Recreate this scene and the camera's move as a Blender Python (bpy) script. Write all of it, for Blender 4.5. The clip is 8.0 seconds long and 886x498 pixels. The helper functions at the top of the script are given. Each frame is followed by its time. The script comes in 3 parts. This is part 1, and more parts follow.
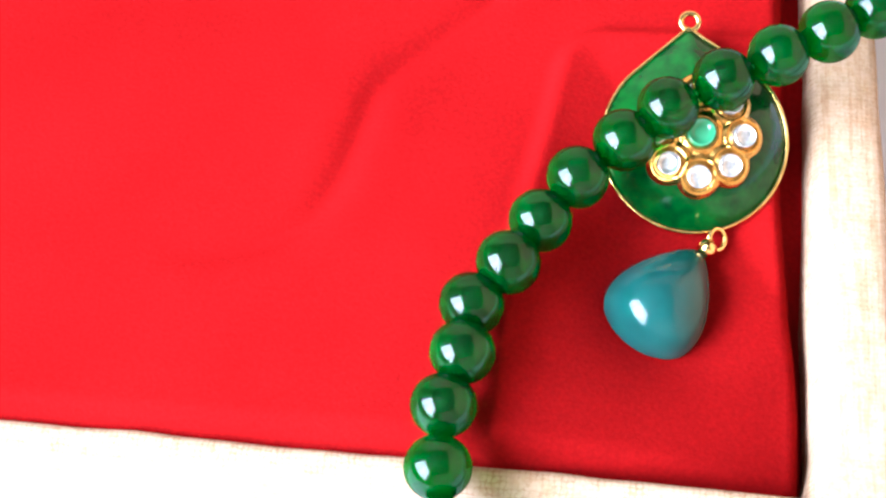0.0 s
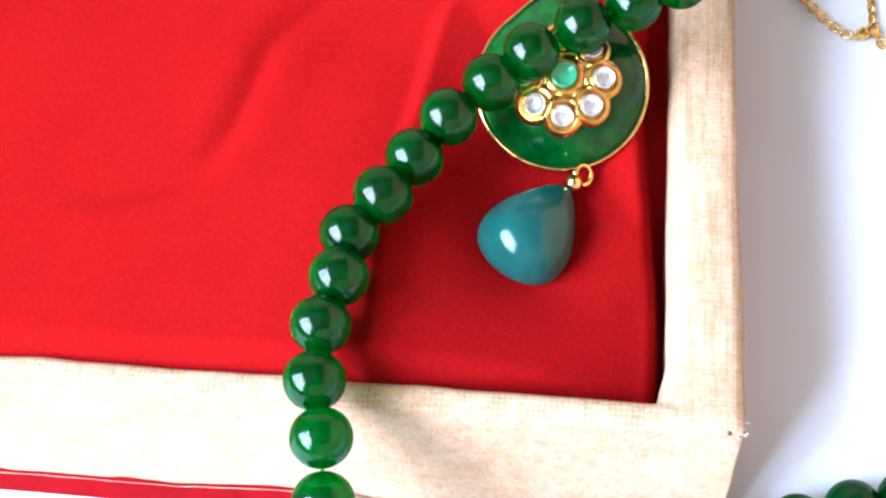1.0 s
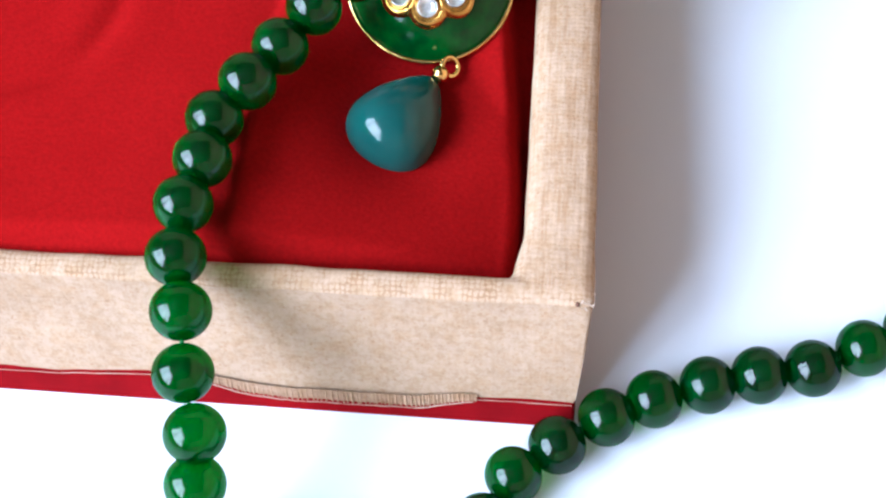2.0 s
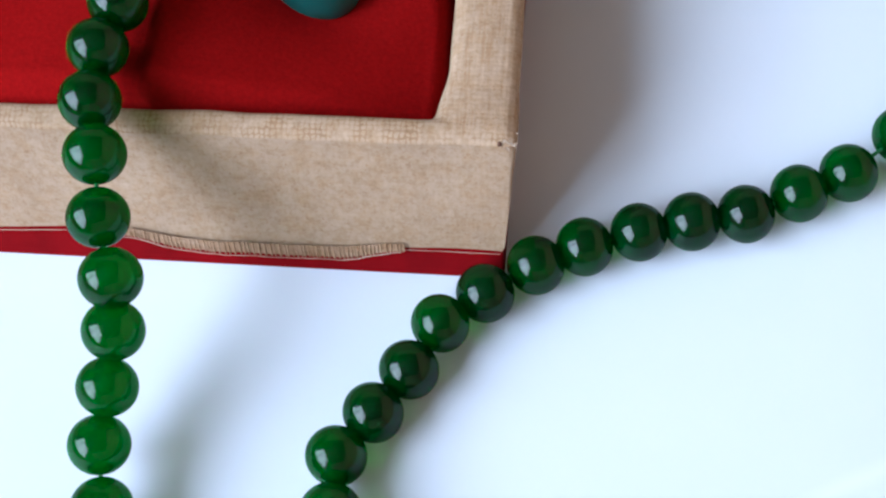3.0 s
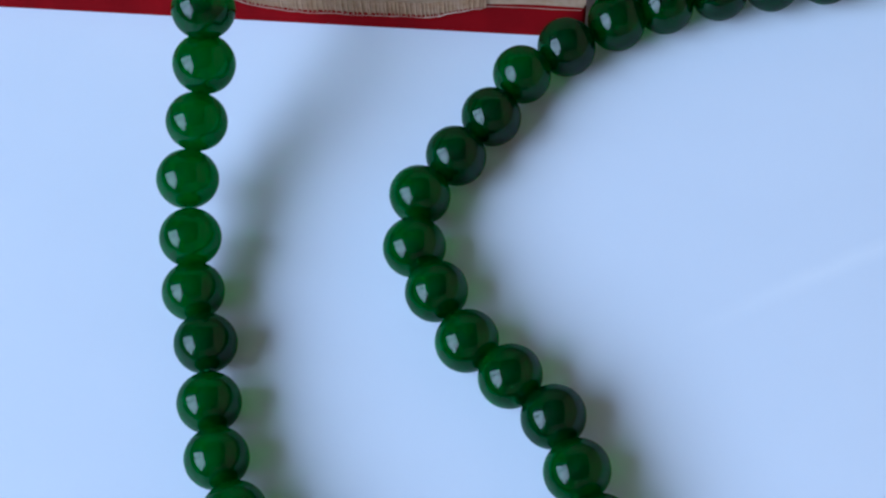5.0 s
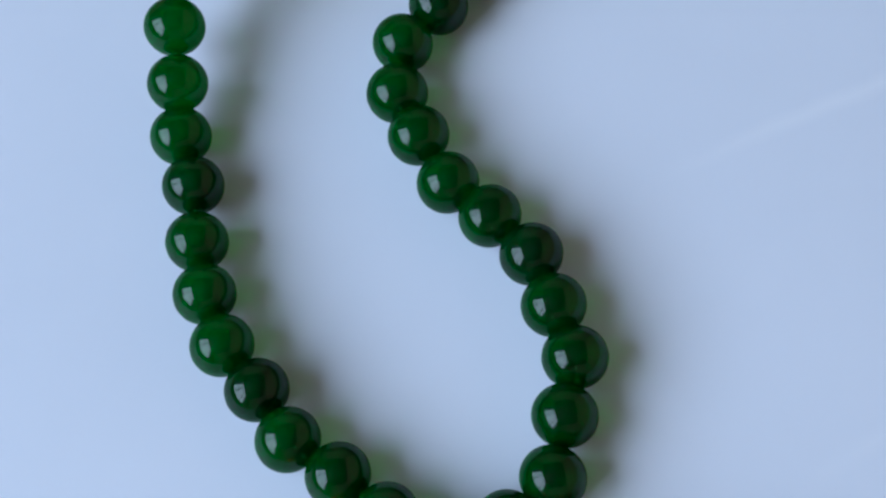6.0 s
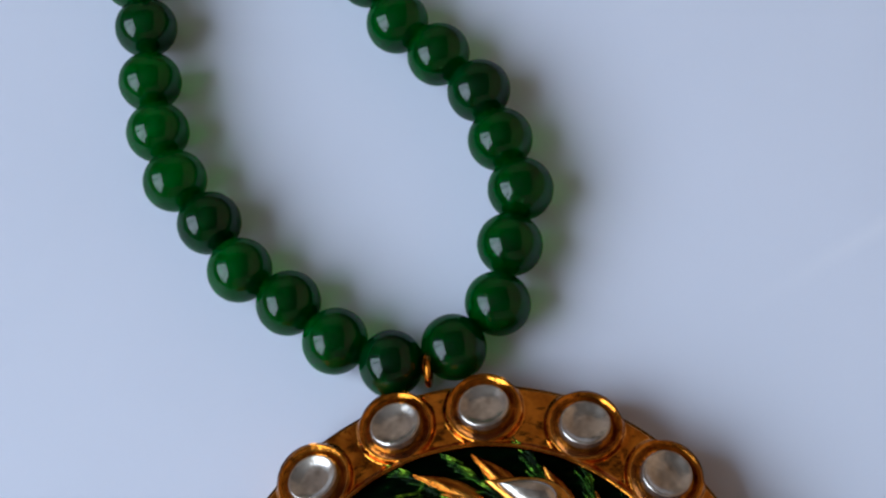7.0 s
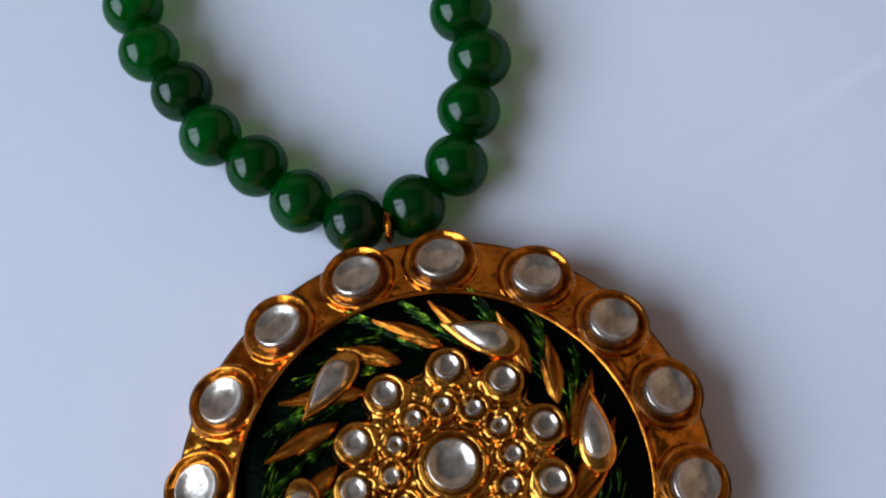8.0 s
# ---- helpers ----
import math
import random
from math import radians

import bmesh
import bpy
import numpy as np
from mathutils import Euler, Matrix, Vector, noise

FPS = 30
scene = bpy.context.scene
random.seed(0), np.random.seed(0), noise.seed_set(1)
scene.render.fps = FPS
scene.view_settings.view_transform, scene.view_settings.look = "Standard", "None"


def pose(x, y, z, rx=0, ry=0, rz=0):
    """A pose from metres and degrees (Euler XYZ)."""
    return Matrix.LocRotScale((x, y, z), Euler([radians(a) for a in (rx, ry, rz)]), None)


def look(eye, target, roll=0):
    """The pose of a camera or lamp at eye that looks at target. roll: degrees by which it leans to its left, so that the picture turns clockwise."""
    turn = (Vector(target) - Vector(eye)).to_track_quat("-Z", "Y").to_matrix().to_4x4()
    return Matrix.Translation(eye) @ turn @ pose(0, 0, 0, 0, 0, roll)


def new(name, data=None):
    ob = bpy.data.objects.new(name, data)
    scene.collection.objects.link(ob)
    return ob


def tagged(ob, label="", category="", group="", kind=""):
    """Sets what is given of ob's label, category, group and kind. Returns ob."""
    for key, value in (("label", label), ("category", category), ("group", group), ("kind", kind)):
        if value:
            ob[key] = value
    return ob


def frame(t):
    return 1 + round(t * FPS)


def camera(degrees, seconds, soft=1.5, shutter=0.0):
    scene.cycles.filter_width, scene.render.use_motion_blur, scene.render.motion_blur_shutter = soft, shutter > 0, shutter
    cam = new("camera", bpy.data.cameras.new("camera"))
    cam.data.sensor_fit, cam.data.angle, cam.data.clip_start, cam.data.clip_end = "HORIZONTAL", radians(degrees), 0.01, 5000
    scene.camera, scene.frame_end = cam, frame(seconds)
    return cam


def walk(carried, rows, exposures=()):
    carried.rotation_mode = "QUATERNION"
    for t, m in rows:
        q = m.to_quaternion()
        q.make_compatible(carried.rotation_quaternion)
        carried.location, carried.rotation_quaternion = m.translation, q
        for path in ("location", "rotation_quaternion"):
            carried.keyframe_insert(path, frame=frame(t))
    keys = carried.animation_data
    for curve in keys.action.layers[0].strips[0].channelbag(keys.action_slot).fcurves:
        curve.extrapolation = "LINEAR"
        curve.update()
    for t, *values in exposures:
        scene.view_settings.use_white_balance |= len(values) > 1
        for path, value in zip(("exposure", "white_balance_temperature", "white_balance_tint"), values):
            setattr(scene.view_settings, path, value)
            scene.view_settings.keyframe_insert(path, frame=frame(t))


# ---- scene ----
cam = camera(35.42, 8.0, soft=2.3)
PATH = [
    (0, (0.01531, -0.10296, 0.19222), (0.01658, -0.00097, 0.02018), -9.36),
    (0.5, (0.02098, -0.11197, 0.19701), (0.02236, -0.00984, 0.02505), -9.84),
    (1, (0.02934, -0.12236, 0.19863), (0.03153, -0.01943, 0.02716), -9.88),
    (1.5, (0.03585, -0.13316, 0.19971), (0.03937, -0.02911, 0.02895), -9.73),
    (1.7, (0.03895, -0.13642, 0.19803), (0.04379, -0.03357, 0.02657), -8.83),
    (2.8, (0.05265, -0.14971, 0.18580), (0.05316, -0.05479, 0.00976), -11.70),
    (3, (0.05323, -0.15236, 0.18387), (0.05378, -0.05891, 0.00705), -11.60),
    (3.5, (0.05119, -0.15971, 0.18219), (0.05240, -0.06736, 0.00480), -10.70),
    (4, (0.04444, -0.16581, 0.17981), (0.04441, -0.07515, 0.00154), -10.85),
    (4.2, (0.04197, -0.16840, 0.17847), (0.04174, -0.07788, 0.00013), -10.91),
    (5.3, (0.03632, -0.18094, 0.17438), (0.03414, -0.09609, -0.00671), -12.04),
    (5.5, (0.03607, -0.18373, 0.17472), (0.03411, -0.10116, -0.00742), -11.89),
    (6, (0.03671, -0.18911, 0.17454), (0.03381, -0.11173, -0.00986), -12.56),
    (6.5, (0.03816, -0.19614, 0.17223), (0.03568, -0.12166, -0.01337), -12.54),
    (7, (0.03932, -0.20304, 0.17291), (0.03652, -0.13495, -0.01512), -12.96),
    (7.5, (0.03972, -0.21070, 0.17493), (0.03619, -0.14475, -0.01385), -13.57),
    (8, (0.04219, -0.22020, 0.17563), (0.03832, -0.15569, -0.01364), -13.85),
]
EXPOSURES = [(0, 2.28, 5450, 8), (0.5, 2.18, 5450, 8), (1.0, 1.95, 5380, 8), (1.7, 1.50, 5280, 7), (2.8, 0.63, 5480, 4), (4.2, -0.14, 4680, 3), (5.5, -0.33, 4980, 2), (6.5, -0.49, 5450, 5), (8, -0.49, 5780, 8)]
walk(cam, [(t, look(eye, target, roll)) for t, eye, target, roll in PATH], EXPOSURES)

# ---- light: daylight through one window, a closed room round the table ----
world = bpy.data.worlds.new("sky")
scene.world = world
world.use_nodes = True
sky = world.node_tree.nodes.new("ShaderNodeTexSky")
sky.sky_type, sky.sun_disc, sky.sun_elevation, sky.sun_rotation = "NISHITA", False, radians(35), radians(-118)
back = world.node_tree.nodes["Background"]
back.inputs["Strength"].default_value = 0.1
world.node_tree.links.new(sky.outputs[0], back.inputs["Color"])
WIN_X, WIN_Y, WIN_Z, WIN_W, WIN_H = -1.10, -0.45, 1.06, 2.10, 1.46
lamp = new("window_light", bpy.data.lights.new("window_light", "AREA"))
lamp.data.shape, lamp.data.size, lamp.data.size_y = "RECTANGLE", WIN_H, WIN_W
lamp.data.energy, lamp.data.color = 95.0, (0.845, 0.90, 1.0)
lamp.matrix_world = look((WIN_X - 0.06, WIN_Y, WIN_Z), (WIN_X + 1.0, WIN_Y, WIN_Z))

MM = 0.001


# ---- materials ----
class Mat:
    """A node material with a principled shader and short helpers."""

    def __init__(self, name, rough=0.5, metal=0.0, **inputs):
        self.m = bpy.data.materials.new(name)
        self.m.use_nodes = True
        self.t = self.m.node_tree
        self.p = self.t.nodes["Principled BSDF"]
        self.p.inputs["Roughness"].default_value = rough
        self.p.inputs["Metallic"].default_value = metal
        for key, value in inputs.items():
            self.p.inputs[key.replace("_", " ")].default_value = value

    def node(self, kind, **inputs):
        n = self.t.nodes.new("ShaderNode" + kind)
        for key, value in inputs.items():
            key = key.replace("_", " ")
            if hasattr(value, "node"):
                self.t.links.new(value, n.inputs[key])
            else:
                n.inputs[key].default_value = value
        return n

    def link(self, out, name):
        self.t.links.new(out, self.p.inputs[name])

    def where(self, scale=(1, 1, 1)):
        c = self.node("TexCoord")
        return self.node("Mapping", Vector=c.outputs["Object"], Scale=scale).outputs[0]

    def noise(self, scale, detail=4.0, rough=0.55, stretch=(1, 1, 1)):
        return self.node("TexNoise", Vector=self.where(stretch), Scale=scale, Detail=detail, Roughness=rough).outputs["Fac"]

    def ramp(self, fac, *stops):
        n = self.node("ValToRGB", Fac=fac)
        e = n.color_ramp.elements
        while len(e) < len(stops):
            e.new(0.5)
        for k, (at, colour) in zip(e, stops):
            k.position, k.color = at, (*colour, 1)
        return n.outputs[0]

    def mix(self, fac, a, b, mode="MIX"):
        n = self.t.nodes.new("ShaderNodeMix")
        n.data_type, n.blend_type = "RGBA", mode
        for i, value in ((0, fac), (6, a), (7, b)):
            if hasattr(value, "node"):
                self.t.links.new(value, n.inputs[i])
            elif i:
                n.inputs[i].default_value = (*value, 1)
            else:
                n.inputs[i].default_value = value
        return n.outputs[2]

    def math(self, op, a, b=0.0):
        n = self.t.nodes.new("ShaderNodeMath")
        n.operation = op
        for i, value in enumerate((a, b)):
            if hasattr(value, "node"):
                self.t.links.new(value, n.inputs[i])
            else:
                n.inputs[i].default_value = value
        return n.outputs[0]

    def bump(self, height, distance, strength=1.0):
        n = self.node("Bump", Height=height, Distance=distance, Strength=strength)
        self.link(n.outputs[0], "Normal")

    def random(self):
        return self.node("ObjectInfo").outputs["Random"]


def make_bead(name, low, high, clear):
    """Translucent dyed stone: light scatters inside and some passes straight through, under a polished skin."""
    a = Mat(name, 0.5, Specular_IOR_Level=0.0, Subsurface_Weight=1.0, Subsurface_Radius=(0.25, 1.0, 0.35), Subsurface_Scale=0.0032)
    stone_colour = a.ramp(a.random(), (0.0, low), (1.0, high))
    cloud = a.ramp(a.noise(230.0, 3.0), (0.35, (0.72, 0.72, 0.72)), (0.7, (1.22, 1.22, 1.22)))
    a.link(a.mix(1.0, stone_colour, cloud, "MULTIPLY"), "Base Color")
    core = a.node("MixShader", Fac=0.40)
    a.t.links.new(a.p.outputs[0], core.inputs[1])
    a.t.links.new(a.node("BsdfRefraction", Color=(*clear, 1), Roughness=0.22, IOR=1.35).outputs[0], core.inputs[2])
    body = a.node("MixShader", Fac=0.18)
    a.t.links.new(core.outputs[0], body.inputs[1])
    a.t.links.new(a.node("BsdfTransparent", Color=(0.06, 0.55, 0.12, 1)).outputs[0], body.inputs[2])
    graze = a.math("POWER", a.node("LayerWeight", Blend=0.5).outputs["Facing"], 4.0)
    polish = a.node("MixShader", Fac=a.math("ADD", 0.024, a.math("MULTIPLY", graze, 0.22)))
    a.t.links.new(body.outputs[0], polish.inputs[1])
    a.t.links.new(a.node("BsdfGlossy", Color=(1, 1, 1, 1), Roughness=0.07).outputs[0], polish.inputs[2])
    a.t.links.new(polish.outputs[0], a.t.nodes["Material Output"].inputs["Surface"])
    return a.m


def make_teal():
    a = Mat("teal_chalcedony", 0.14, IOR=1.5, Specular_IOR_Level=0.35, Subsurface_Weight=1.0, Subsurface_Radius=(0.3, 1.0, 0.9), Subsurface_Scale=0.005)
    a.link(a.ramp(a.noise(120.0, 3.0), (0.3, (0.008, 0.066, 0.060)), (0.7, (0.013, 0.090, 0.081))), "Base Color")
    return a.m


def make_gold(name, colour, dark, rough, hammered=0.0003):
    a = Mat(name, rough, 1.0)
    a.link(a.ramp(a.noise(420.0, 5.0), (0.3, dark), (0.6, colour)), "Base Color")
    a.bump(a.noise(650.0, 4.0), hammered, 0.3)
    return a.m


def make_engraved_gold():
    """Gilt leaves cut with fine lines along their length."""
    a = Mat("engraved_gold", 0.24, 1.0)
    cut = a.noise(1500.0, 3.0, 0.6, (0.10, 1, 1))
    a.link(a.ramp(cut, (0.36, (0.10, 0.022, 0.002)), (0.5, (0.42, 0.125, 0.010)), (0.68, (0.78, 0.34, 0.05))), "Base Color")
    a.bump(cut, 0.0005, 0.7)
    return a.m


def make_foil():
    a = Mat("foiled_glass", 0.26, 0.85, Coat_Weight=0.5, Coat_Roughness=0.05)
    a.link(a.ramp(a.noise(700.0, 3.0), (0.3, (0.32, 0.268, 0.21)), (0.7, (0.65, 0.58, 0.485))), "Base Color")
    a.bump(a.noise(450.0, 2.0), 0.0003, 0.35)
    return a.m


def make_enamel():
    a = Mat("green_enamel", 0.35, 0.0, Specular_IOR_Level=0.01)
    c = a.ramp(a.noise(300.0, 4.0, 0.6, (1, 3, 1)), (0.40, (0.0003, 0.0012, 0.0005)), (0.66, (0.0005, 0.004, 0.0007)), (0.85, (0.004, 0.03, 0.0015)))
    a.link(c, "Base Color")
    a.bump(a.noise(500.0, 3.0, 0.6, (1, 3, 1)), 0.0004, 0.6)
    return a.m


def make_leaf_enamel():
    a = Mat("leaf_green_enamel", 0.16, 0.8)
    a.link(a.ramp(a.noise(600.0, 3.0), (0.42, (0.003, 0.012, 0.001)), (0.56, (0.04, 0.12, 0.004)), (0.70, (0.36, 0.55, 0.03))), "Base Color")
    a.bump(a.noise(700.0, 3.0), 0.0004, 0.6)
    return a.m


def make_clear_enamel():
    a = Mat("glossy_green_enamel", 0.12, 0.0, Specular_IOR_Level=0.25)
    a.link(a.ramp(a.noise(350.0, 4.0), (0.3, (0.0008, 0.022, 0.004)), (0.7, (0.004, 0.066, 0.008))), "Base Color")
    a.bump(a.noise(350.0, 2.0), 0.0002, 0.3)
    return a.m


def make_bright_foil():
    a = Mat("clear_foiled_glass", 0.2, 0.7, Coat_Weight=0.6, Coat_Roughness=0.05)
    a.link(a.ramp(a.noise(700.0, 3.0), (0.35, (0.42, 0.40, 0.37)), (0.65, (0.88, 0.87, 0.84))), "Base Color")
    a.bump(a.noise(450.0, 2.0), 0.0003, 0.35)
    return a.m


def make_velvet():
    a = Mat("red_velvet", 0.95, Specular_IOR_Level=0.0, Sheen_Weight=0.02, Sheen_Roughness=0.4)
    a.p.inputs["Sheen Tint"].default_value = (1.0, 0.12, 0.10, 1)
    c = a.ramp(a.noise(38.0, 4.0), (0.3, (0.24, 0.0035, 0.004)), (0.7, (0.275, 0.0045, 0.005)))
    fine = a.ramp(a.noise(1500.0, 3.0, 0.7), (0.3, (0.82, 0.82, 0.82)), (0.7, (1.08, 1.08, 1.08)))
    a.link(a.mix(1.0, c, fine, "MULTIPLY"), "Base Color")
    a.bump(a.noise(1800.0, 4.0, 0.7), 0.00025, 0.5)
    return a.m


def make_red_board():
    a = Mat("red_board", 0.8, Specular_IOR_Level=0.05)
    a.link(a.ramp(a.noise(200.0, 4.0), (0.3, (0.15, 0.001, 0.003)), (0.7, (0.20, 0.0015, 0.004))), "Base Color")
    return a.m


def make_fabric(name, low, mid, high, streaks=False, thready=1.0):
    """A weave of warp and weft threads under a millimetre apart, with flecks; streaks: loose long threads on the box's sides."""
    a = Mat(name, 0.92, Specular_IOR_Level=0.2)
    waves = []
    for axis in "XYZ":
        w = a.node("TexWave", Vector=a.where(), Scale=400.0, Distortion=4.5, Detail=4.0, Detail_Scale=2.0)
        w.bands_direction = axis
        waves.append(w.outputs["Fac"])
    weave = a.math("MULTIPLY", a.math("ADD", a.math("ADD", waves[0], waves[1]), waves[2]), 0.333)
    tone = a.ramp(a.noise(90.0, 5.0, 0.65), (0.25, low), (0.55, mid), (0.8, high))
    thread = a.ramp(weave, (0.25, (0.93, 0.915, 0.90)), (0.7, (1.03, 1.03, 1.03)))
    fleck = a.ramp(a.noise(1500.0, 2.0), (0.26, (0.84, 0.77, 0.70)), (0.40, (1, 1, 1)))
    colour = a.mix(thready, tone, a.mix(1.0, tone, thread, "MULTIPLY"))
    colour = a.mix(1.0, colour, fleck, "MULTIPLY")
    nap = a.ramp(a.noise(1000.0, 3.0, 0.65), (0.36, (0.89, 0.865, 0.82)), (0.5, (1, 1, 1)), (0.64, (1.07, 1.08, 1.10)))
    colour = a.mix(1.0, colour, nap, "MULTIPLY")
    blotch = a.ramp(a.noise(430.0, 3.0, 0.6), (0.34, (0.95, 0.90, 0.83)), (0.5, (1.0, 1.0, 1.0)), (0.66, (1.03, 1.05, 1.10)))
    colour = a.mix(1.0, colour, blotch, "MULTIPLY")
    height = weave
    if streaks:
        at = a.node("SeparateXYZ", Vector=a.where())
        side = a.math("MINIMUM", a.math("MAXIMUM", a.math("MULTIPLY", a.math("ADD", at.outputs[0], 0.0115), 900.0), 0.0), 1.0)
        side = a.math("MULTIPLY", side, a.math("MINIMUM", a.math("MAXIMUM", a.math("MULTIPLY", a.math("ADD", at.outputs[1], 0.0005), 700.0), 0.0), 1.0))
        run = a.noise(1000.0, 3.0, 0.6, (1, 0.07, 1))
        lines = a.ramp(run, (0.38, (0.83, 0.75, 0.66)), (0.50, (0.98, 0.97, 0.96)), (0.64, (1.05, 1.045, 1.04)))
        colour = a.mix(a.math("MULTIPLY", side, 0.8), colour, a.mix(1.0, colour, lines, "MULTIPLY"))
        gaps = a.math("MULTIPLY", waves[0], waves[1])
        grid = a.ramp(a.math("ADD", gaps, a.math("MULTIPLY", a.noise(330.0, 3.0), 0.7)), (0.30, (0.66, 0.55, 0.43)), (0.46, (1, 1, 1)))
        colour = a.mix(a.math("SUBTRACT", 0.6, a.math("MULTIPLY", side, 0.6)), colour, a.mix(1.0, colour, grid, "MULTIPLY"))
        height = a.math("ADD", weave, a.math("MULTIPLY", side, run))
    a.link(colour, "Base Color")
    a.bump(height, 0.0002, 0.3 if streaks else 0.12)
    return a.m


def make_paper():
    """White laminate with two long, straight, paler streaks mixed into its colour."""
    a = Mat("white_laminate", 0.42)
    colour = a.ramp(a.noise(14.0, 4.0), (0.3, (0.70, 0.735, 0.82)), (0.7, (0.745, 0.775, 0.86)))
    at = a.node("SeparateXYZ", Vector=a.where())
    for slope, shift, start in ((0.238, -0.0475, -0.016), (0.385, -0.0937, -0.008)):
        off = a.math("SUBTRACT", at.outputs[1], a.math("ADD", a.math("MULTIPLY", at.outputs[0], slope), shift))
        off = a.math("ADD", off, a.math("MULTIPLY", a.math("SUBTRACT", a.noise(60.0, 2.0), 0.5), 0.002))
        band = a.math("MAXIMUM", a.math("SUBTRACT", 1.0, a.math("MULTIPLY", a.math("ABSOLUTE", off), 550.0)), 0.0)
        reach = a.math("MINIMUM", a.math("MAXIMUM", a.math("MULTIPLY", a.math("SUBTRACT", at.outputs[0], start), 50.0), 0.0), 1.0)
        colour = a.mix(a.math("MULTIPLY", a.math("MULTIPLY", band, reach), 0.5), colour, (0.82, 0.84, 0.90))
    a.link(colour, "Base Color")
    a.bump(a.noise(9.0, 3.0), 0.0004, 0.35)
    return a.m


def make_plaster(name, low, high):
    a = Mat(name, 0.85)
    a.link(a.ramp(a.noise(3.0, 5.0), (0.3, low), (0.7, high)), "Base Color")
    a.bump(a.noise(90.0, 4.0), 0.002, 0.3)
    return a.m


def make_wood():
    a = Mat("dark_wood", 0.5)
    a.link(a.ramp(a.noise(8.0, 5.0, 0.6, (1, 12, 12)), (0.3, (0.10, 0.06, 0.035)), (0.7, (0.20, 0.12, 0.07))), "Base Color")
    return a.m


BEAD = make_bead("green_onyx", (0.0002, 0.038, 0.0030), (0.0003, 0.056, 0.0050), (0.001, 0.46, 0.045))
DARK_BEAD = make_bead("deep_green_onyx", (0.0004, 0.025, 0.0042), (0.0006, 0.036, 0.006), (0.004, 0.22, 0.03))
TEAL, FOIL, ENAMEL, LEAF_ENAMEL, CLEAR_ENAMEL = make_teal(), make_foil(), make_enamel(), make_leaf_enamel(), make_clear_enamel()
BRIGHT_FOIL = make_bright_foil()
GOLD = make_gold("antique_gold", (0.66, 0.24, 0.022), (0.24, 0.07, 0.005), 0.14, 0.0004)
FLOWER_GOLD = make_gold("flower_gold", (0.76, 0.37, 0.06), (0.38, 0.14, 0.014), 0.16)
LEAF_GOLD = make_engraved_gold()
WARM_GOLD = make_gold("warm_gold", (0.70, 0.40, 0.095), (0.36, 0.17, 0.03), 0.25)
BRIGHT_GOLD = make_gold("polished_gold", (0.86, 0.60, 0.22), (0.62, 0.38, 0.10), 0.18)
VELVET, RED_BOARD, PAPER = make_velvet(), make_red_board(), make_paper()
FABRIC = make_fabric("tan_fabric", (0.355, 0.235, 0.145), (0.42, 0.285, 0.182), (0.49, 0.345, 0.235), True, 0.55)
GREY_FABRIC = make_fabric("greige_fabric", (0.335, 0.222, 0.138), (0.385, 0.260, 0.166), (0.435, 0.302, 0.198), thready=0.35)
TAPE = make_fabric("pale_tape", (0.26, 0.15, 0.085), (0.33, 0.20, 0.118), (0.42, 0.275, 0.175), thready=0.5)
LINT = Mat("pale_loose_thread", 0.9, Base_Color=(0.54, 0.41, 0.31, 1)).m
BURN = Mat("dark_brown_glue", 0.7, Base_Color=(0.11, 0.040, 0.018, 1)).m
WALL = make_plaster("tan_plaster", (0.62, 0.47, 0.34), (0.67, 0.515, 0.38))
CREAM_WALL = make_plaster("cream_plaster", (0.68, 0.45, 0.27), (0.74, 0.50, 0.31))
CEILING = make_plaster("ceiling_paint", (0.13, 0.118, 0.107), (0.16, 0.145, 0.13))
WOOD = make_wood()
FRAME = make_plaster("white_paint", (0.76, 0.76, 0.75), (0.82, 0.82, 0.81))
THREAD = Mat("green_thread", 0.8, Base_Color=(0.02, 0.16, 0.04, 1)).m


# ---- helpers for meshes ----
def mesh_object(name, bm, material, parent=None, label="", smooth=True):
    me = bpy.data.meshes.new(name)
    bm.normal_update()
    bm.to_mesh(me)
    bm.free()
    me.materials.append(material)
    if smooth:
        me.polygons.foreach_set("use_smooth", [True] * len(me.polygons))
    ob = new(name, me)
    ob.parent = parent
    if label:
        tagged(ob, label)
    return ob


def part(name, bm, material, parent, label="", smooth=True):
    return mesh_object(name, bm, material, parent, label, smooth)


def box_mesh(lo, hi, bevel=0.0, segments=2):
    bm = bmesh.new()
    bmesh.ops.create_cube(bm, size=1.0)
    for v in bm.verts:
        v.co = Vector([(a + b) / 2 + c * (b - a) for a, b, c in zip(lo, hi, v.co)])
    if bevel:
        bmesh.ops.bevel(bm, geom=list(bm.edges), offset=bevel, segments=segments, affect="EDGES", profile=0.5)
    return bm


def grid_mesh(nu, nv, place, closed_u=False):
    """A sheet of nu by nv points at place(i, j)."""
    bm = bmesh.new()
    rows = [[bm.verts.new(place(i, j)) for i in range(nu)] for j in range(nv)]
    for j in range(nv - 1):
        for i in range(nu if closed_u else nu - 1):
            k = (i + 1) % nu
            bm.faces.new((rows[j][i], rows[j][k], rows[j + 1][k], rows[j + 1][i]))
    return bm


def lathe(profile, n=28):
    """A round form from rows of (radius, height)."""
    return grid_mesh(n, len(profile), lambda i, j: (profile[j][0] * math.cos(2 * math.pi * i / n), profile[j][0] * math.sin(2 * math.pi * i / n), profile[j][1]), True)


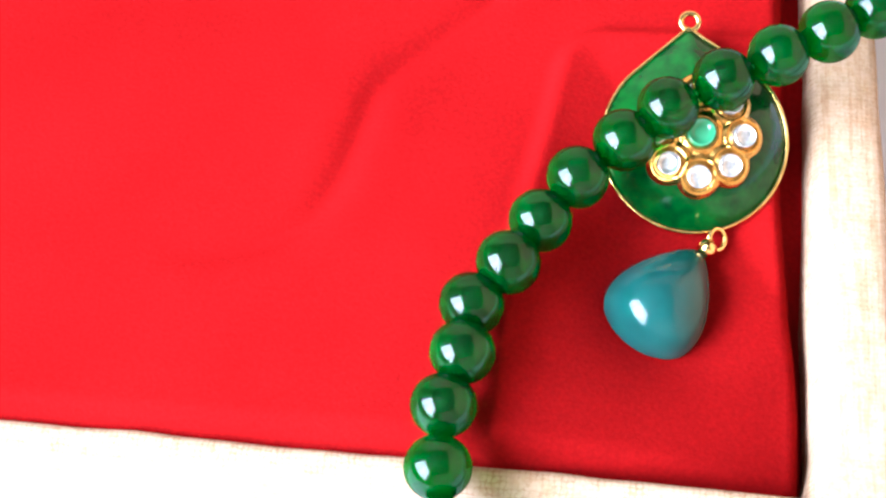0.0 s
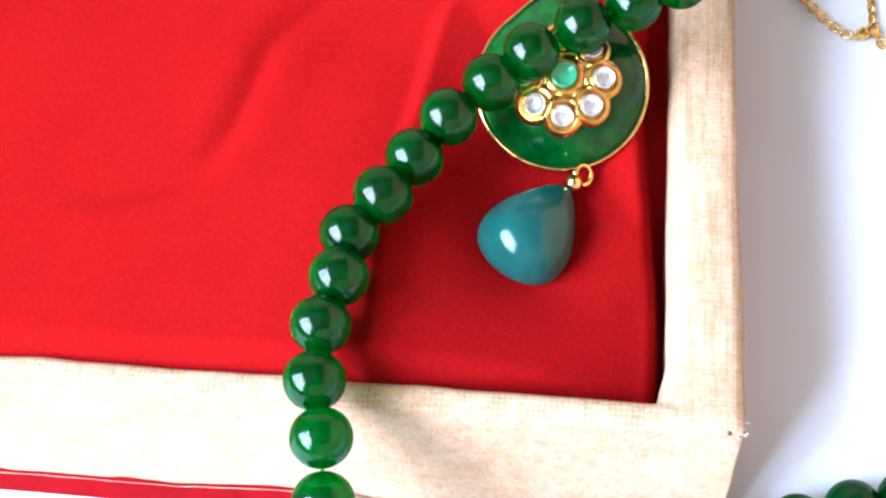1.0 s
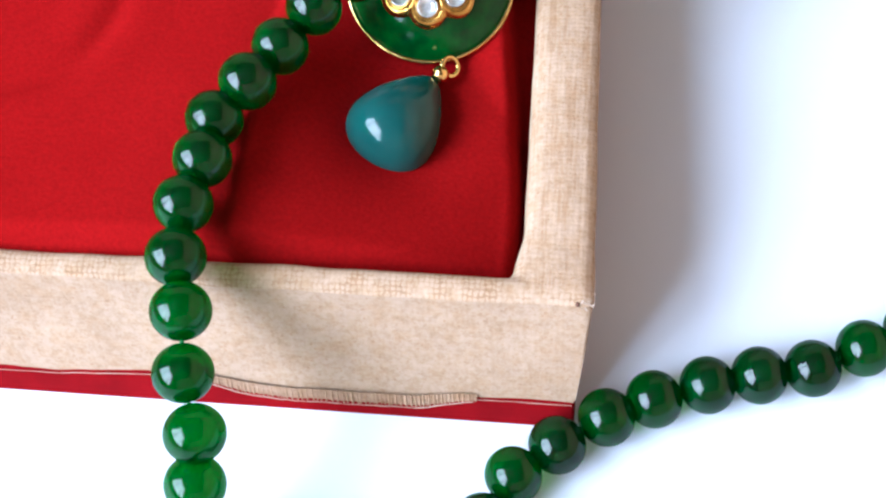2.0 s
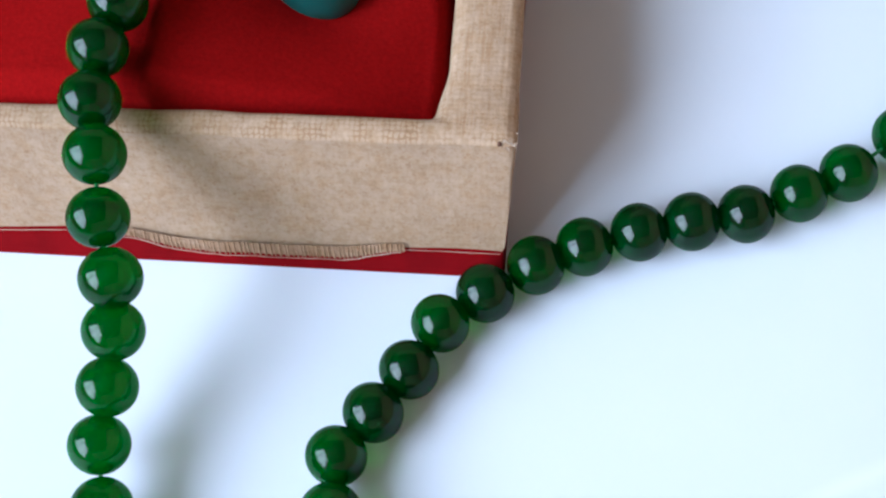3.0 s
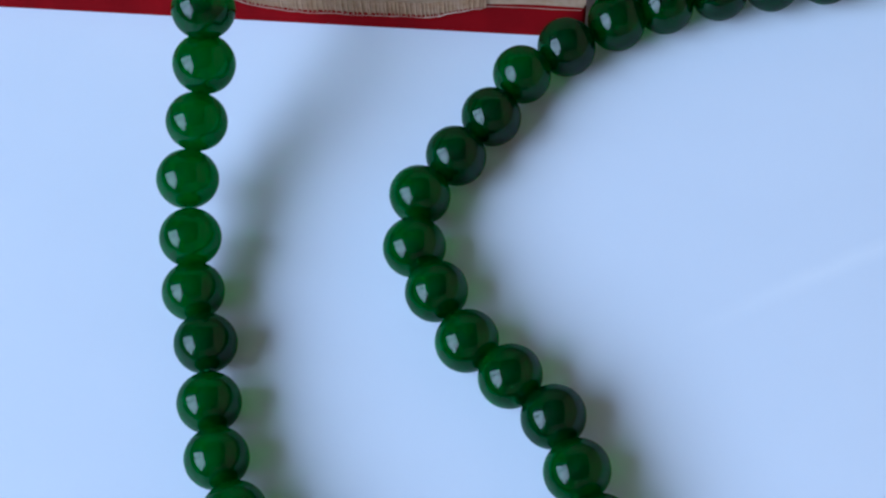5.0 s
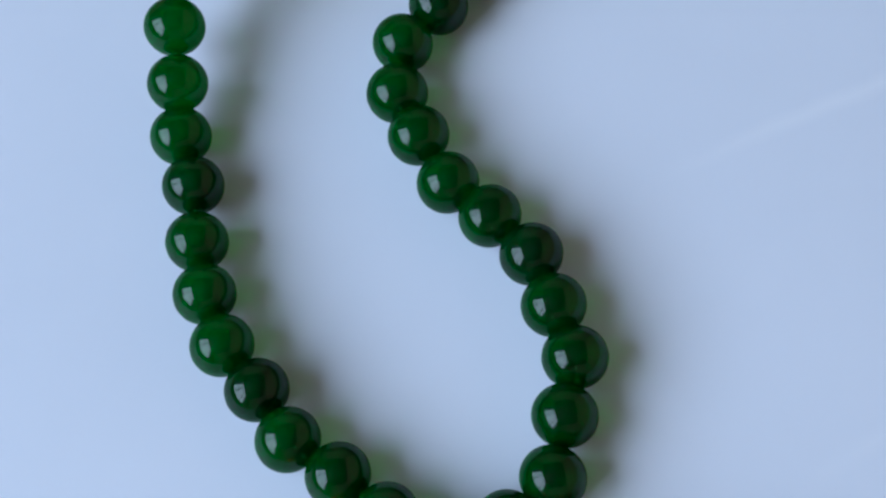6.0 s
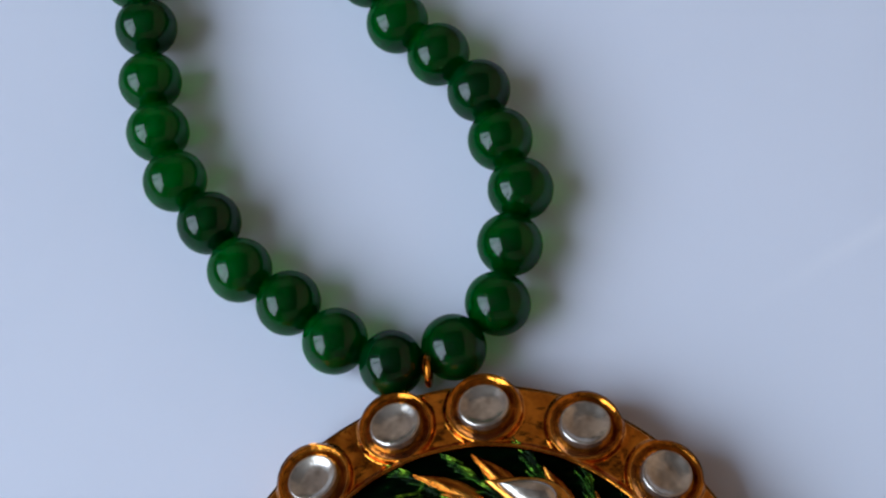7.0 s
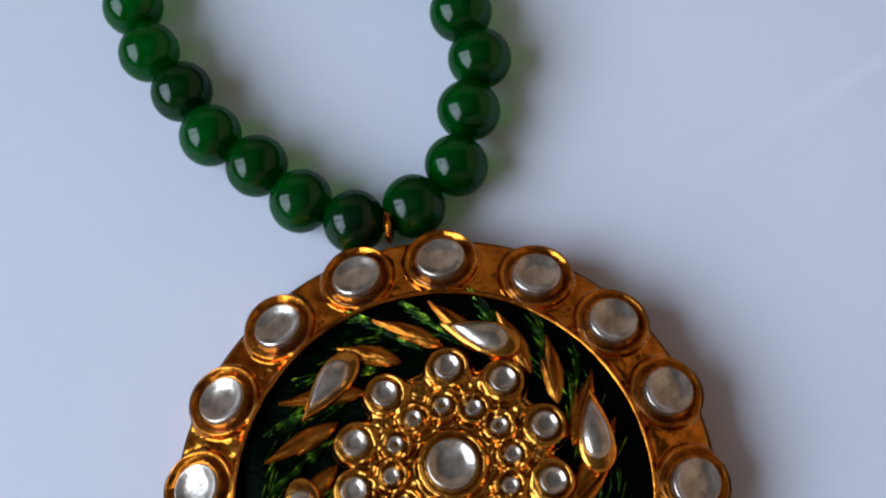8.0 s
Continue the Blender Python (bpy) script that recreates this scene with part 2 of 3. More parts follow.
def tube(points, radius, n=8):
    pts = [Vector(p) for p in points]
    rings = []
    for k, p in enumerate(pts):
        d = (pts[min(k + 1, len(pts) - 1)] - pts[max(k - 1, 0)]).normalized()
        a = d.cross(Vector((0.3, 0.2, 1.0))).normalized()
        rings.append((p, a, d.cross(a)))
    return grid_mesh(n, len(pts), lambda i, j: rings[j][0] + radius * (math.cos(2 * math.pi * i / n) * rings[j][1] + math.sin(2 * math.pi * i / n) * rings[j][2]), True)


def torus(radius, thick, n=28, m=8):
    return grid_mesh(n, m + 1, lambda i, j: ((radius + thick * math.cos(2 * math.pi * j / m)) * math.cos(2 * math.pi * i / n), (radius + thick * math.cos(2 * math.pi * j / m)) * math.sin(2 * math.pi * i / n), thick * math.sin(2 * math.pi * j / m)), True)


def smooth_step(a, b, x):
    k = min(1.0, max(0.0, (x - a) / (b - a)))
    return k * k * (3 - 2 * k)


def dome(radius, height, n=20, rings=7, edge=0.0):
    """A foiled glass stone: a rounded edge and a hollow face that gathers the light."""
    rows = [(radius, -edge), (radius, 0.35 * height), (radius * 0.97, 0.75 * height), (radius * 0.91, height)]
    for k in range(rings):
        q = 0.86 * (1 - k / (rings - 1)) + 0.0005
        rows.append((radius * q, height * (0.50 + 0.45 * (q / 0.86) ** 5)))
    return lathe(rows, n)


# ---- the room ----
def room():
    lo, hi, low, high, th = (-1.10, -2.30), (1.70, 1.50), -0.75, 1.90, 0.12
    y0, y1 = WIN_Y - WIN_W / 2, WIN_Y + WIN_W / 2
    z0, z1 = WIN_Z - WIN_H / 2, WIN_Z + WIN_H / 2
    bm = bmesh.new()
    for a, b in (((lo[0] - th, lo[1], low), (lo[0], y0, high)), ((lo[0] - th, y1, low), (lo[0], hi[1], high)),
                 ((lo[0] - th, y0, low), (lo[0], y1, z0)), ((lo[0] - th, y0, z1), (lo[0], y1, high))):
        piece = box_mesh(a, b)
        me = bpy.data.meshes.new("piece")
        piece.to_mesh(me)
        piece.free()
        bm.from_mesh(me)
        bpy.data.meshes.remove(me)
    tagged(mesh_object("wall_west", bm, WALL, smooth=False), "tan plaster wall with a window opening", "wall", kind="structure")
    for name, a, b in (("wall_east", (hi[0], lo[1], low), (hi[0] + th, hi[1], high)), ("wall_south", (lo[0] - th, lo[1] - th, low), (hi[0] + th, lo[1], high)),
                       ("wall_north", (lo[0] - th, hi[1], low), (hi[0] + th, hi[1] + th, high))):
        tagged(mesh_object(name, box_mesh(a, b), CREAM_WALL if name == "wall_east" else WALL, smooth=False), "plain cream plaster wall of the room" if name == "wall_east" else "plain tan plaster wall of the room", "wall", kind="structure")
    tagged(mesh_object("ceiling", box_mesh((lo[0] - th, lo[1] - th, high), (hi[0] + th, hi[1] + th, high + th)), CEILING, smooth=False), "plain grey-brown ceiling", "ceiling", kind="structure")
    tagged(mesh_object("floor", box_mesh((lo[0] - th, lo[1] - th, low - th), (hi[0] + th, hi[1] + th, low)), WOOD, smooth=False), "dark wooden floor of the room", "floor", kind="structure")
    window = tagged(new("window_1"), "white window with three casements", "window", kind="structure")
    x0, x1 = lo[0] - 0.05, lo[0] - 0.01
    third = WIN_W / 3
    bars = [((x0, y0, z0), (x1, y0 + 0.05, z1)), ((x0, y1 - 0.05, z0), (x1, y1, z1)), ((x0, y0 + 0.05, z0), (x1, y1 - 0.05, z0 + 0.05)), ((x0, y0 + 0.05, z1 - 0.05), (x1, y1 - 0.05, z1))]
    bars += [((x0, y0 + third * k - 0.035, z0 + 0.05), (x1, y0 + third * k + 0.035, z1 - 0.05)) for k in (1, 2)]
    for a, b in bars:
        part("window_frame", box_mesh(a, b, 0.004), FRAME, window, smooth=False)


room()


# ---- the table ----
def table():
    thing = tagged(new("table"), "white smooth-topped table with faint pale streaks", "table")
    thing.location = (0.08, -0.06, -0.75)

    top = box_mesh((-0.55, -0.45, 0.722), (0.55, 0.45, 0.75), 0.004)
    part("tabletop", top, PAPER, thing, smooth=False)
    for sx in (-1, 1):
        for sy in (-1, 1):
            part("leg", box_mesh((sx * 0.48 - 0.025, sy * 0.38 - 0.025, 0.0), (sx * 0.48 + 0.025, sy * 0.38 + 0.025, 0.722), 0.003), FRAME, thing, smooth=False)


table()


# ---- the jewellery box ----
BOX_TURN = -15.8
BOX_AT = (67.2 * MM, -54.0 * MM, 0.0)
BOX_W, BOX_D, RIM = 168.0, 128.0, 25.3


def evenly(points, step):
    """Points a step apart along a curve through the given ones, both ends kept."""
    pts = [Vector(p) for p in points]
    fine = []
    for k in range(len(pts) - 1):
        a, b, c, d = pts[max(k - 1, 0)], pts[k], pts[k + 1], pts[min(k + 2, len(pts) - 1)]
        for s in range(40):
            t = s / 40
            fine.append(0.5 * ((2 * b) + (c - a) * t + (2 * a - 5 * b + 4 * c - d) * t * t + (3 * b - a - 3 * c + d) * t ** 3))
    fine.append(pts[-1])
    way = [0.0]
    for p, q in zip(fine, fine[1:]):
        way.append(way[-1] + (q - p).length)
    count = round(way[-1] / step)
    out, k = [], 0
    for n in range(count + 1):
        want = way[-1] * n / count
        while k < len(way) - 2 and way[k + 1] < want:
            k += 1
        out.append(fine[k].lerp(fine[k + 1], (want - way[k]) / max(1e-9, way[k + 1] - way[k])))
    return out


CREASE = evenly([(-102.7, 28.8, 0), (-93.4, 30.0, 0), (-83.6, 34.3, 0), (-78.8, 41.1, 0), (-76.3, 51.0, 0), (-74.1, 59.9, 0), (-65.3, 70.2, 0), (-59.3, 77.6, 0), (-55.4, 89.4, 0)], 1.0)


def cushion_height(x, y):
    """Height in mm over the table of the red padding, x and y in mm from the box's outer front right corner."""
    ridge = -52.8 + 5.6 * smooth_step(22, 78, y)
    z = 27.0 + 1.8 * smooth_step(5, 60, y)
    # a seam runs up from the front and turns with a round corner: inside it the padding sinks
    inx, iny = x - ridge, 70.5 - y
    inside = min(inx, iny)
    if inx < 6.0 and iny < 6.0:
        inside = 6.0 - math.hypot(6.0 - inx, 6.0 - iny)
    away = max(0.0, inside)
    z -= 0.10 * away + 0.0038 * min(away, 38.0) ** 2
    z -= 5.0 * math.exp(-(math.hypot(x + 32.5, y - 29.0) / 11.5) ** 2)
    z -= 4.5 * math.exp(-(math.hypot(x + 37.0, y - 46.0) / 11.0) ** 2)
    z -= 1.0 * math.exp(-(math.hypot(x + 25.5, y - 50.0) / 12.0) ** 2)
    z += 1.5 * smooth_step(-2.2, 0.8, inside) * math.exp(-max(0.0, inside - 0.8) / 7.0)
    z -= 5.5 * smooth_step(8.0, 2.0, y) ** 1.5
    edge = -11.5 - 4.0 * smooth_step(15, 60, y)
    z -= 9.0 * smooth_step(edge - 3.0, edge + 0.5, x) ** 2
    near, fade = 99.0, 0.0
    for k, c in enumerate(CREASE):
        d = math.hypot(x - c.x, y - c.y)
        if d < near:
            near, fade = d, min(1.0, k / 14.0)
    z -= 0.75 * fade * math.exp(-(near / 2.0) ** 2)
    z += 0.35 * fade * math.exp(-((near - 5.0) / 3.5) ** 2)
    z += 0.35 * noise.noise(Vector((x / 22.0, y / 22.0, 0.3)))
    return z


def jewellery_box():
    thing = tagged(new("jewellery_box"), "open jewellery box in beige fabric with red velvet padding", "jewellery box")
    thing.matrix_world = Matrix.Translation(BOX_AT) @ Euler((0, 0, radians(BOX_TURN))).to_matrix().to_4x4()

    # rows of (front overhang, side overhang, height): outer foot, outer face, rounded rim, inner face
    rows = [(8.4, -3.2, 0.0), (8.1, -2.8, 1.0), (6.6, -2.4, 6.0), (4.2, -1.7, 14.0), (1.8, -0.9, RIM - 4.0), (1.7, -0.6, RIM - 2.0), (1.5, -0.7, RIM - 0.9), (0.9, -1.2, RIM - 0.2), (-0.1, -2.4, RIM + 0.1),
            (-1.1, -5.0, RIM + 0.25), (-1.8, -8.6, RIM + 0.05), (-2.3, -9.8, RIM - 0.5), (-2.6, -10.5, RIM - 1.6), (-2.7, -10.9, RIM - 4.0), (-2.8, -11.0, 3.5)]
    n_long, n_wide, n_round = 120, 90, 5

    def edge_height(x):
        """The wavy lower edge of the front's fabric."""
        return 4.8 + 0.7 * math.exp(-((x + 66) / 9.0) ** 2) - 1.3 * smooth_step(-60, -47, x) * smooth_step(-19, -29, x) - 0.5 * smooth_step(-74, -90, x) + 0.25 * noise.noise(Vector((x / 5.0, 0.7, 0.0)))

    def outline(front, side):
        """Points round the box, from the front left corner: the front first, then right, back and left."""
        x0, x1, y0, y1 = -BOX_W - side, side, -front, BOX_D + side
        r = 1.3
        out = []
        for (ax, ay), (bx, by), count in (((x0, y0), (x1, y0), n_long), ((x1, y0), (x1, y1), n_wide), ((x1, y1), (x0, y1), n_long), ((x0, y1), (x0, y0), n_wide)):
            d = Vector((bx - ax, by - ay))
            length = d.length
            d /= length
            for k in range(count):
                s = r + (length - 2 * r) * k / (count - 1)
                out.append((ax + d.x * s, ay + d.y * s))
            c = Vector((bx, by)) - d * r + Vector((-d.y, d.x)) * r
            for k in range(1, n_round):
                t = radians(90) * k / n_round
                e = c + d * (r * math.sin(t)) - Vector((-d.y, d.x)) * (r * math.cos(t))
                out.append((e.x, e.y))
        return out

    loops = [outline(f, sd) for f, sd, _ in rows]
    total = len(loops[0])

    def shell(i, j):
        x, y = loops[j][i]
        f, sd, z = rows[j]
        if j < 5 and y < 8.0:
            low = edge_height(x)
            z = low + (RIM - 4.0 - low) * (z / (RIM - 4.0))
            if y < -1.0:
                y = -(8.8 - 0.31 * z)
        elif j < 2:
            z += 1.6
        if j >= 9 and x > -30.0:
            x -= 1.5 * smooth_step(12.0, 2.4, y) * smooth_step(-17.0, -11.5, x)
        wob = 0.22 * noise.noise(Vector((x / 8.0, y / 8.0, z / 7.0)))
        y -= 0.0135 * x * max(0.0, 1.0 - y / 60.0)
        x -= 0.022 * max(0.0, y) * smooth_step(-60, -10, x)
        return ((x + wob) * MM, (y + wob) * MM, (z + (wob if z > 20 else 0.0)) * MM)

    bm = grid_mesh(total, 7, shell, True)
    bmesh.ops.recalc_face_normals(bm, faces=bm.faces)
    part("covering", bm, GREY_FABRIC, thing, "greige woven fabric glued round the outside")
    bm = grid_mesh(total, len(rows) - 6, lambda i, j: shell(i, j + 6), True)
    bmesh.ops.recalc_face_normals(bm, faces=bm.faces)
    part("rim", bm, FABRIC, thing, "tan woven fabric folded over the rim")

    hole = part("worn_hole", lathe([(0.02 * MM, 0.0), (0.22 * MM, 0.03 * MM), (0.36 * MM, -0.02 * MM), (0.44 * MM, -0.25 * MM)], 10), BURN, thing, "small worn brown hole at the corner")
    hole.matrix_local = Matrix.LocRotScale(Vector((-2.9, -1.5, RIM - 0.25)) * MM, Euler((radians(38), 0, 0)), (0.7, 0.85, 1.0))
    # folded tape with loose thread ends under the front's lower edge
    bm = bmesh.new()
    rng = random.Random(12)

    def strand(a, b, w):
        a, b = Vector(a) * MM, Vector(b) * MM
        out = Vector((0, -0.34 * w, 0.08 * w)) * MM
        side = Vector((w, 0, 0)) * MM
        vs = [bm.verts.new(p) for p in (a - side, a + out, a + side, b - side * 0.7, b + out, b + side * 0.7)]
        for q in ((0, 1, 4, 3), (1, 2, 5, 4), (2, 0, 3, 5), (0, 2, 1), (3, 4, 5)):
            bm.faces.new([vs[i] for i in q])

    def tape(i, j):
        """The folded tape that the thread ends stick out of."""
        x = -62.0 + 44.5 * i / 110
        z, drop = edge_height(x), 1.0 * smooth_step(-62, -52, x) * smooth_step(-17.5, -26, x)
        z = (z + 1.2, z + 0.4, z - 0.5 * drop, z - 0.96 * drop)[j]
        y = -(9.3 - 0.31 * edge_height(x)) - 0.0135 * x + (0.30, 0.02, -0.16, -0.28)[j] - 0.06 * math.sin(x * 5.3) * math.sin(x * 1.7)
        return (x * MM, y * MM, z * MM)

    part("tape", grid_mesh(111, 4, tape), TAPE, thing, "folded fabric tape along the lower edge")
    x = -62.0
    ends = []
    while x < -17.5:
        z = edge_height(x)
        drop = 1.0 * smooth_step(-62, -52, x) * smooth_step(-17.5, -26, x) + rng.uniform(0.0, 0.2)
        y = -(9.3 - 0.31 * z) - 0.0135 * x
        strand((x, y + 0.28, z + 1.25), (x + rng.uniform(-0.1, 0.1), y - 0.30 - 0.2 * drop, z - drop), rng.uniform(0.12, 0.2))
        ends.append((x, y - 0.4 - 0.25 * drop, z - drop))
        x += rng.uniform(0.4, 0.9)
    bmesh.ops.recalc_face_normals(bm, faces=bm.faces)
    tagged(part("fringe", bm, TAPE, thing, "frayed thread ends along the fabric's edge", smooth=False), kind="stuff")
    bm = bmesh.new()
    lower = [Vector(e) for e in ends[::2]]
    x = -BOX_W + 4.0
    left = []
    while x < -62.0:
        left.append(Vector((x, -(9.3 - 0.31 * edge_height(x)) - 0.0135 * x, edge_height(x) + 0.08)))
        x += 2.0
    right = []
    x = -17.5
    while x < -2.0:
        right.append(Vector((x, -(9.3 - 0.31 * edge_height(x)) - 0.0135 * x, edge_height(x) + 0.08)))
        x += 2.0
    for line in (left + lower, right):
        for a, b in zip(line, line[1:]):
            strand(a, b, rng.uniform(0.20, 0.32))
    for k in range(18):
        p = Vector((rng.uniform(-2.6, -0.75), rng.uniform(-1.9, 0.6), RIM - rng.uniform(0.0, 1.2)))
        strand(p, p + Vector((rng.uniform(-0.3, 0.6), rng.uniform(-0.6, 0.3), rng.uniform(-0.2, 0.3))), 0.15)
    bmesh.ops.recalc_face_normals(bm, faces=bm.faces)
    tagged(part("loose_threads", bm, LINT, thing, "pale loose threads along the lower edge and worn corner", smooth=False), kind="stuff")
    bm = box_mesh((-BOX_W * MM, -9.5 * MM, 0), (-3.0 * MM, (BOX_D - 1.0) * MM, 5.6 * MM))
    for v in bm.verts:
        if v.co.y < 0:
            v.co.y += (2.9 * MM if v.co.z > 0.002 else 0.0) - 0.0135 * v.co.x
    bmesh.ops.bevel(bm, geom=list(bm.edges), offset=0.0004, segments=2, affect="EDGES", profile=0.5)
    part("base", bm, RED_BOARD, thing, "red card base showing under the fabric", smooth=False)

    nx, ny = 190, 150

    def place(i, j):
        x, y = -BOX_W + 10.5 + (BOX_W - 20.5) * i / nx, 2.3 + (BOX_D - 5.0) * j / ny
        return (x * MM, y * MM, cushion_height(x, y) * MM)

    part("padding", grid_mesh(nx + 1, ny + 1, place), VELVET, thing, "bright red velvet padding with a soft crease")
    return thing


jewellery_box()


# ---- the necklace ----
BEAD_R = 4.32 * MM
OVER_BOX = [(88.2, 17.0, 36.7), (81.2, 14.0, 38.9), (73.7, 10.9, 39.6), (66.0, 8.6, 39.4), (57.8, 6.3, 39.3), (49.6, 3.7, 38.7), (43.1, 1.1, 36.7), (36.0, -2.5, 35.3), (30.0, -7.1, 33.5),
    (24.6, -13.1, 34.4), (18.9, -17.4, 32.8), (16.6, -24.3, 33.3), (13.1, -30.8, 32.6), (11.1, -38.4, 31.5), (10.8, -46.2, 30.1), (9.5, -53.6, 26.2)]
TO_PENDANT = [(9.7, -61.4, 23.2), (8.0, -66.3, 17.7), (5.2, -72.0, 12.7), (2.3, -78.3, 8.5), (1.6, -86.7, 7.1), (0.7, -93.5, 4.3), (1.7, -101.5, 4.3), (1.4, -110.0, 4.3), (1.7, -117.8, 4.4),
    (3.3, -125.5, 4.6), (7.1, -132.3, 4.3), (10.3, -139.6, 4.3), (16.0, -145.3, 4.3), (21.2, -151.5, 4.3), (27.8, -155.8, 4.3)]
FROM_PENDANT = [(35.9, -155.2), (42.4, -150.6), (45.4, -143.1), (48.2, -135.8), (46.9, -128.3), (45.4, -120.7), (41.0, -114.2), (36.3, -108.2), (33.5, -100.3),
    (31.6, -93.2), (33.6, -85.4), (39.6, -80.3), (45.6, -75.1), (51.2, -69.1), (58.4, -65.9), (66.4, -63.2), (73.9, -61.9), (82.1, -61.4),
    (89.9, -61.5), (97.8, -62.1), (106.1, -60.6), (114.0, -59.0)]
# the part of the loop that lies out of sight
FAR_LOOP = [(123.4, -54.6), (130.2, -50.8), (136, -47), (150, -34), (160, -8), (160, 22), (150, 48), (132, 62), (116, 52), (103, 30), (95.4, 20.6)]
FAR_HEIGHT = [4.32, 4.32, 4.32, 4.32, 4.32, 4.32, 4.32, 8, 18, 28, 33.8]


def bead_mesh(material):
    """A round bead with a dimple at the thread's hole on either side, along x."""
    rows = [(0.01 * MM, -BEAD_R * 0.90), (0.4 * MM, -BEAD_R * 0.915)]
    for k in range(19):
        a = 0.14 + (math.pi - 0.28) * k / 18
        rows.append((BEAD_R * math.sin(a), -BEAD_R * 0.962 * math.cos(a)))
    rows += [(0.4 * MM, BEAD_R * 0.915), (0.01 * MM, BEAD_R * 0.90)]
    bm = lathe(rows, 28)
    bmesh.ops.rotate(bm, verts=bm.verts, matrix=Matrix.Rotation(radians(90), 3, "Y"))
    me = bpy.data.meshes.new("bead")
    bmesh.ops.recalc_face_normals(bm, faces=bm.faces)
    bm.to_mesh(me)
    bm.free()
    me.materials.append(material)
    me.polygons.foreach_set("use_smooth", [True] * len(me.polygons))
    return me


# beads of a deeper green, counted from the box's far side
DEEP = (22, 26, 30, 36, 42, 43, 45, 48, 49, 50)


def necklace():
    thing = tagged(new("necklace"), "green stone bead necklace with a large gilt pendant", "necklace")
    loop = [Vector((*p, h)) for p, h in zip(FAR_LOOP, FAR_HEIGHT)]
    far = evenly(loop[2:], 8.0)
    centres = [Vector(p) for p in OVER_BOX + TO_PENDANT] + [Vector((*p, 4.32)) for p in FROM_PENDANT] + loop[:2] + far
    usual, deep = bead_mesh(BEAD), bead_mesh(DARK_BEAD)
    rng = random.Random(4)
    for k, c in enumerate(centres):
        along = (centres[(k + 1) % len(centres)] - centres[k - 1]).normalized()
        ob = new("bead", deep if k in DEEP else usual)
        ob.parent = thing
        size = 1.0 + rng.uniform(-0.012, 0.008)
        turn = along.to_track_quat("X", "Z") @ Euler((rng.uniform(0, 6.28), rng.uniform(-0.06, 0.06), rng.uniform(-0.06, 0.06))).to_quaternion()
        ob.matrix_local = Matrix.LocRotScale(c * MM, turn, (size, size, size))
    # the thread shows only in the gaps between the beads
    for a, b in zip(centres, centres[1:] + centres[:1]):
        along = (b - a).normalized() * 3.8
        if (b - a).length > 7.9:
            part("thread", tube([(a + along) * MM, (b - along) * MM], 0.0003), THREAD, thing)
    return thing


NECKLACE = necklace()


# ---- the pendant of the necklace ----
PEND = Vector((33.5, -194.2, 0.0))
RING_R, DISC_R, OUTER_R = 30.1, 24.8, 34.9
RING_ANGLES = [167.5, 146.2, 124.2, 101.8, 81.0, 57.4, 36.0, 15.0, -7.0] + [-7.0 - 20.6 * k for k in range(1, 9)]
FLOWER = Vector((1.95, 2.8, 0.0))


def swell(r):
    """Height in mm of the pendant's gently domed face at the radius r."""
    return 6.9 + 6.4 * (1 - (r / 35.0) ** 2.6)


def lean(x, y):
    """The face's tilt at a place on it, as turns about x and y."""
    r = max(0.01, math.hypot(x, y))
    k = math.atan(6.4 * 2.6 * (r / 35.0) ** 1.6 / 35.0) / r
    return -y * k, x * k


def stone(parent, name, at, radius, height, tilt=(0, 0), squash=1.0, spin=0.0, material=None, n=20):
    bm = dome(radius * MM, height * MM, n, 6, 0.6 * MM)
    for v in bm.verts:
        v.co.x *= squash
    ob = part(name, bm, material or FOIL, parent)
    ob.matrix_local = Matrix.Translation(Vector(at) * MM) @ Euler((tilt[0], tilt[1], 0)).to_matrix().to_4x4() @ Matrix.Rotation(spin, 4, "Z")
    return ob


def teardrop_outline(s, length, width):
    """A point at s in 0..1 round a drop whose round end is at +x."""
    a = 2 * math.pi * s
    x = math.cos(a)
    return x * length / 2, math.sin(a) * width / 2 * (0.5 + 0.5 * x) ** 0.55 * 1.12 if x > -0.999 else 0.0


def teardrop(length, width, height, rings=6, n=26, grow=0.0, edge=0.8):
    rows = [(1.0, -edge), (1.0, 0.0)] + [(math.cos(0.5 * math.pi * k / rings), height * math.sin(0.5 * math.pi * k / rings)) for k in range(1, rings)] + [(0.03, height)]

    def place(i, j):
        x, y = teardrop_outline((i + 0.5) / n, length + grow, width + grow)
        return ((x * rows[j][0] + 0.12 * length * (1 - rows[j][0])) * MM, y * rows[j][0] * MM, rows[j][1] * MM)

    return grid_mesh(n, len(rows), place, True)


def on_face(at, lift, angle):
    """A place on the pendant's domed face, turned by the angle about the face's normal."""
    return Matrix.Translation(Vector((at.x, at.y, swell(at.length) + lift)) * MM) @ Euler((*lean(at.x, at.y), 0)).to_matrix().to_4x4() @ Matrix.Rotation(angle, 4, "Z")


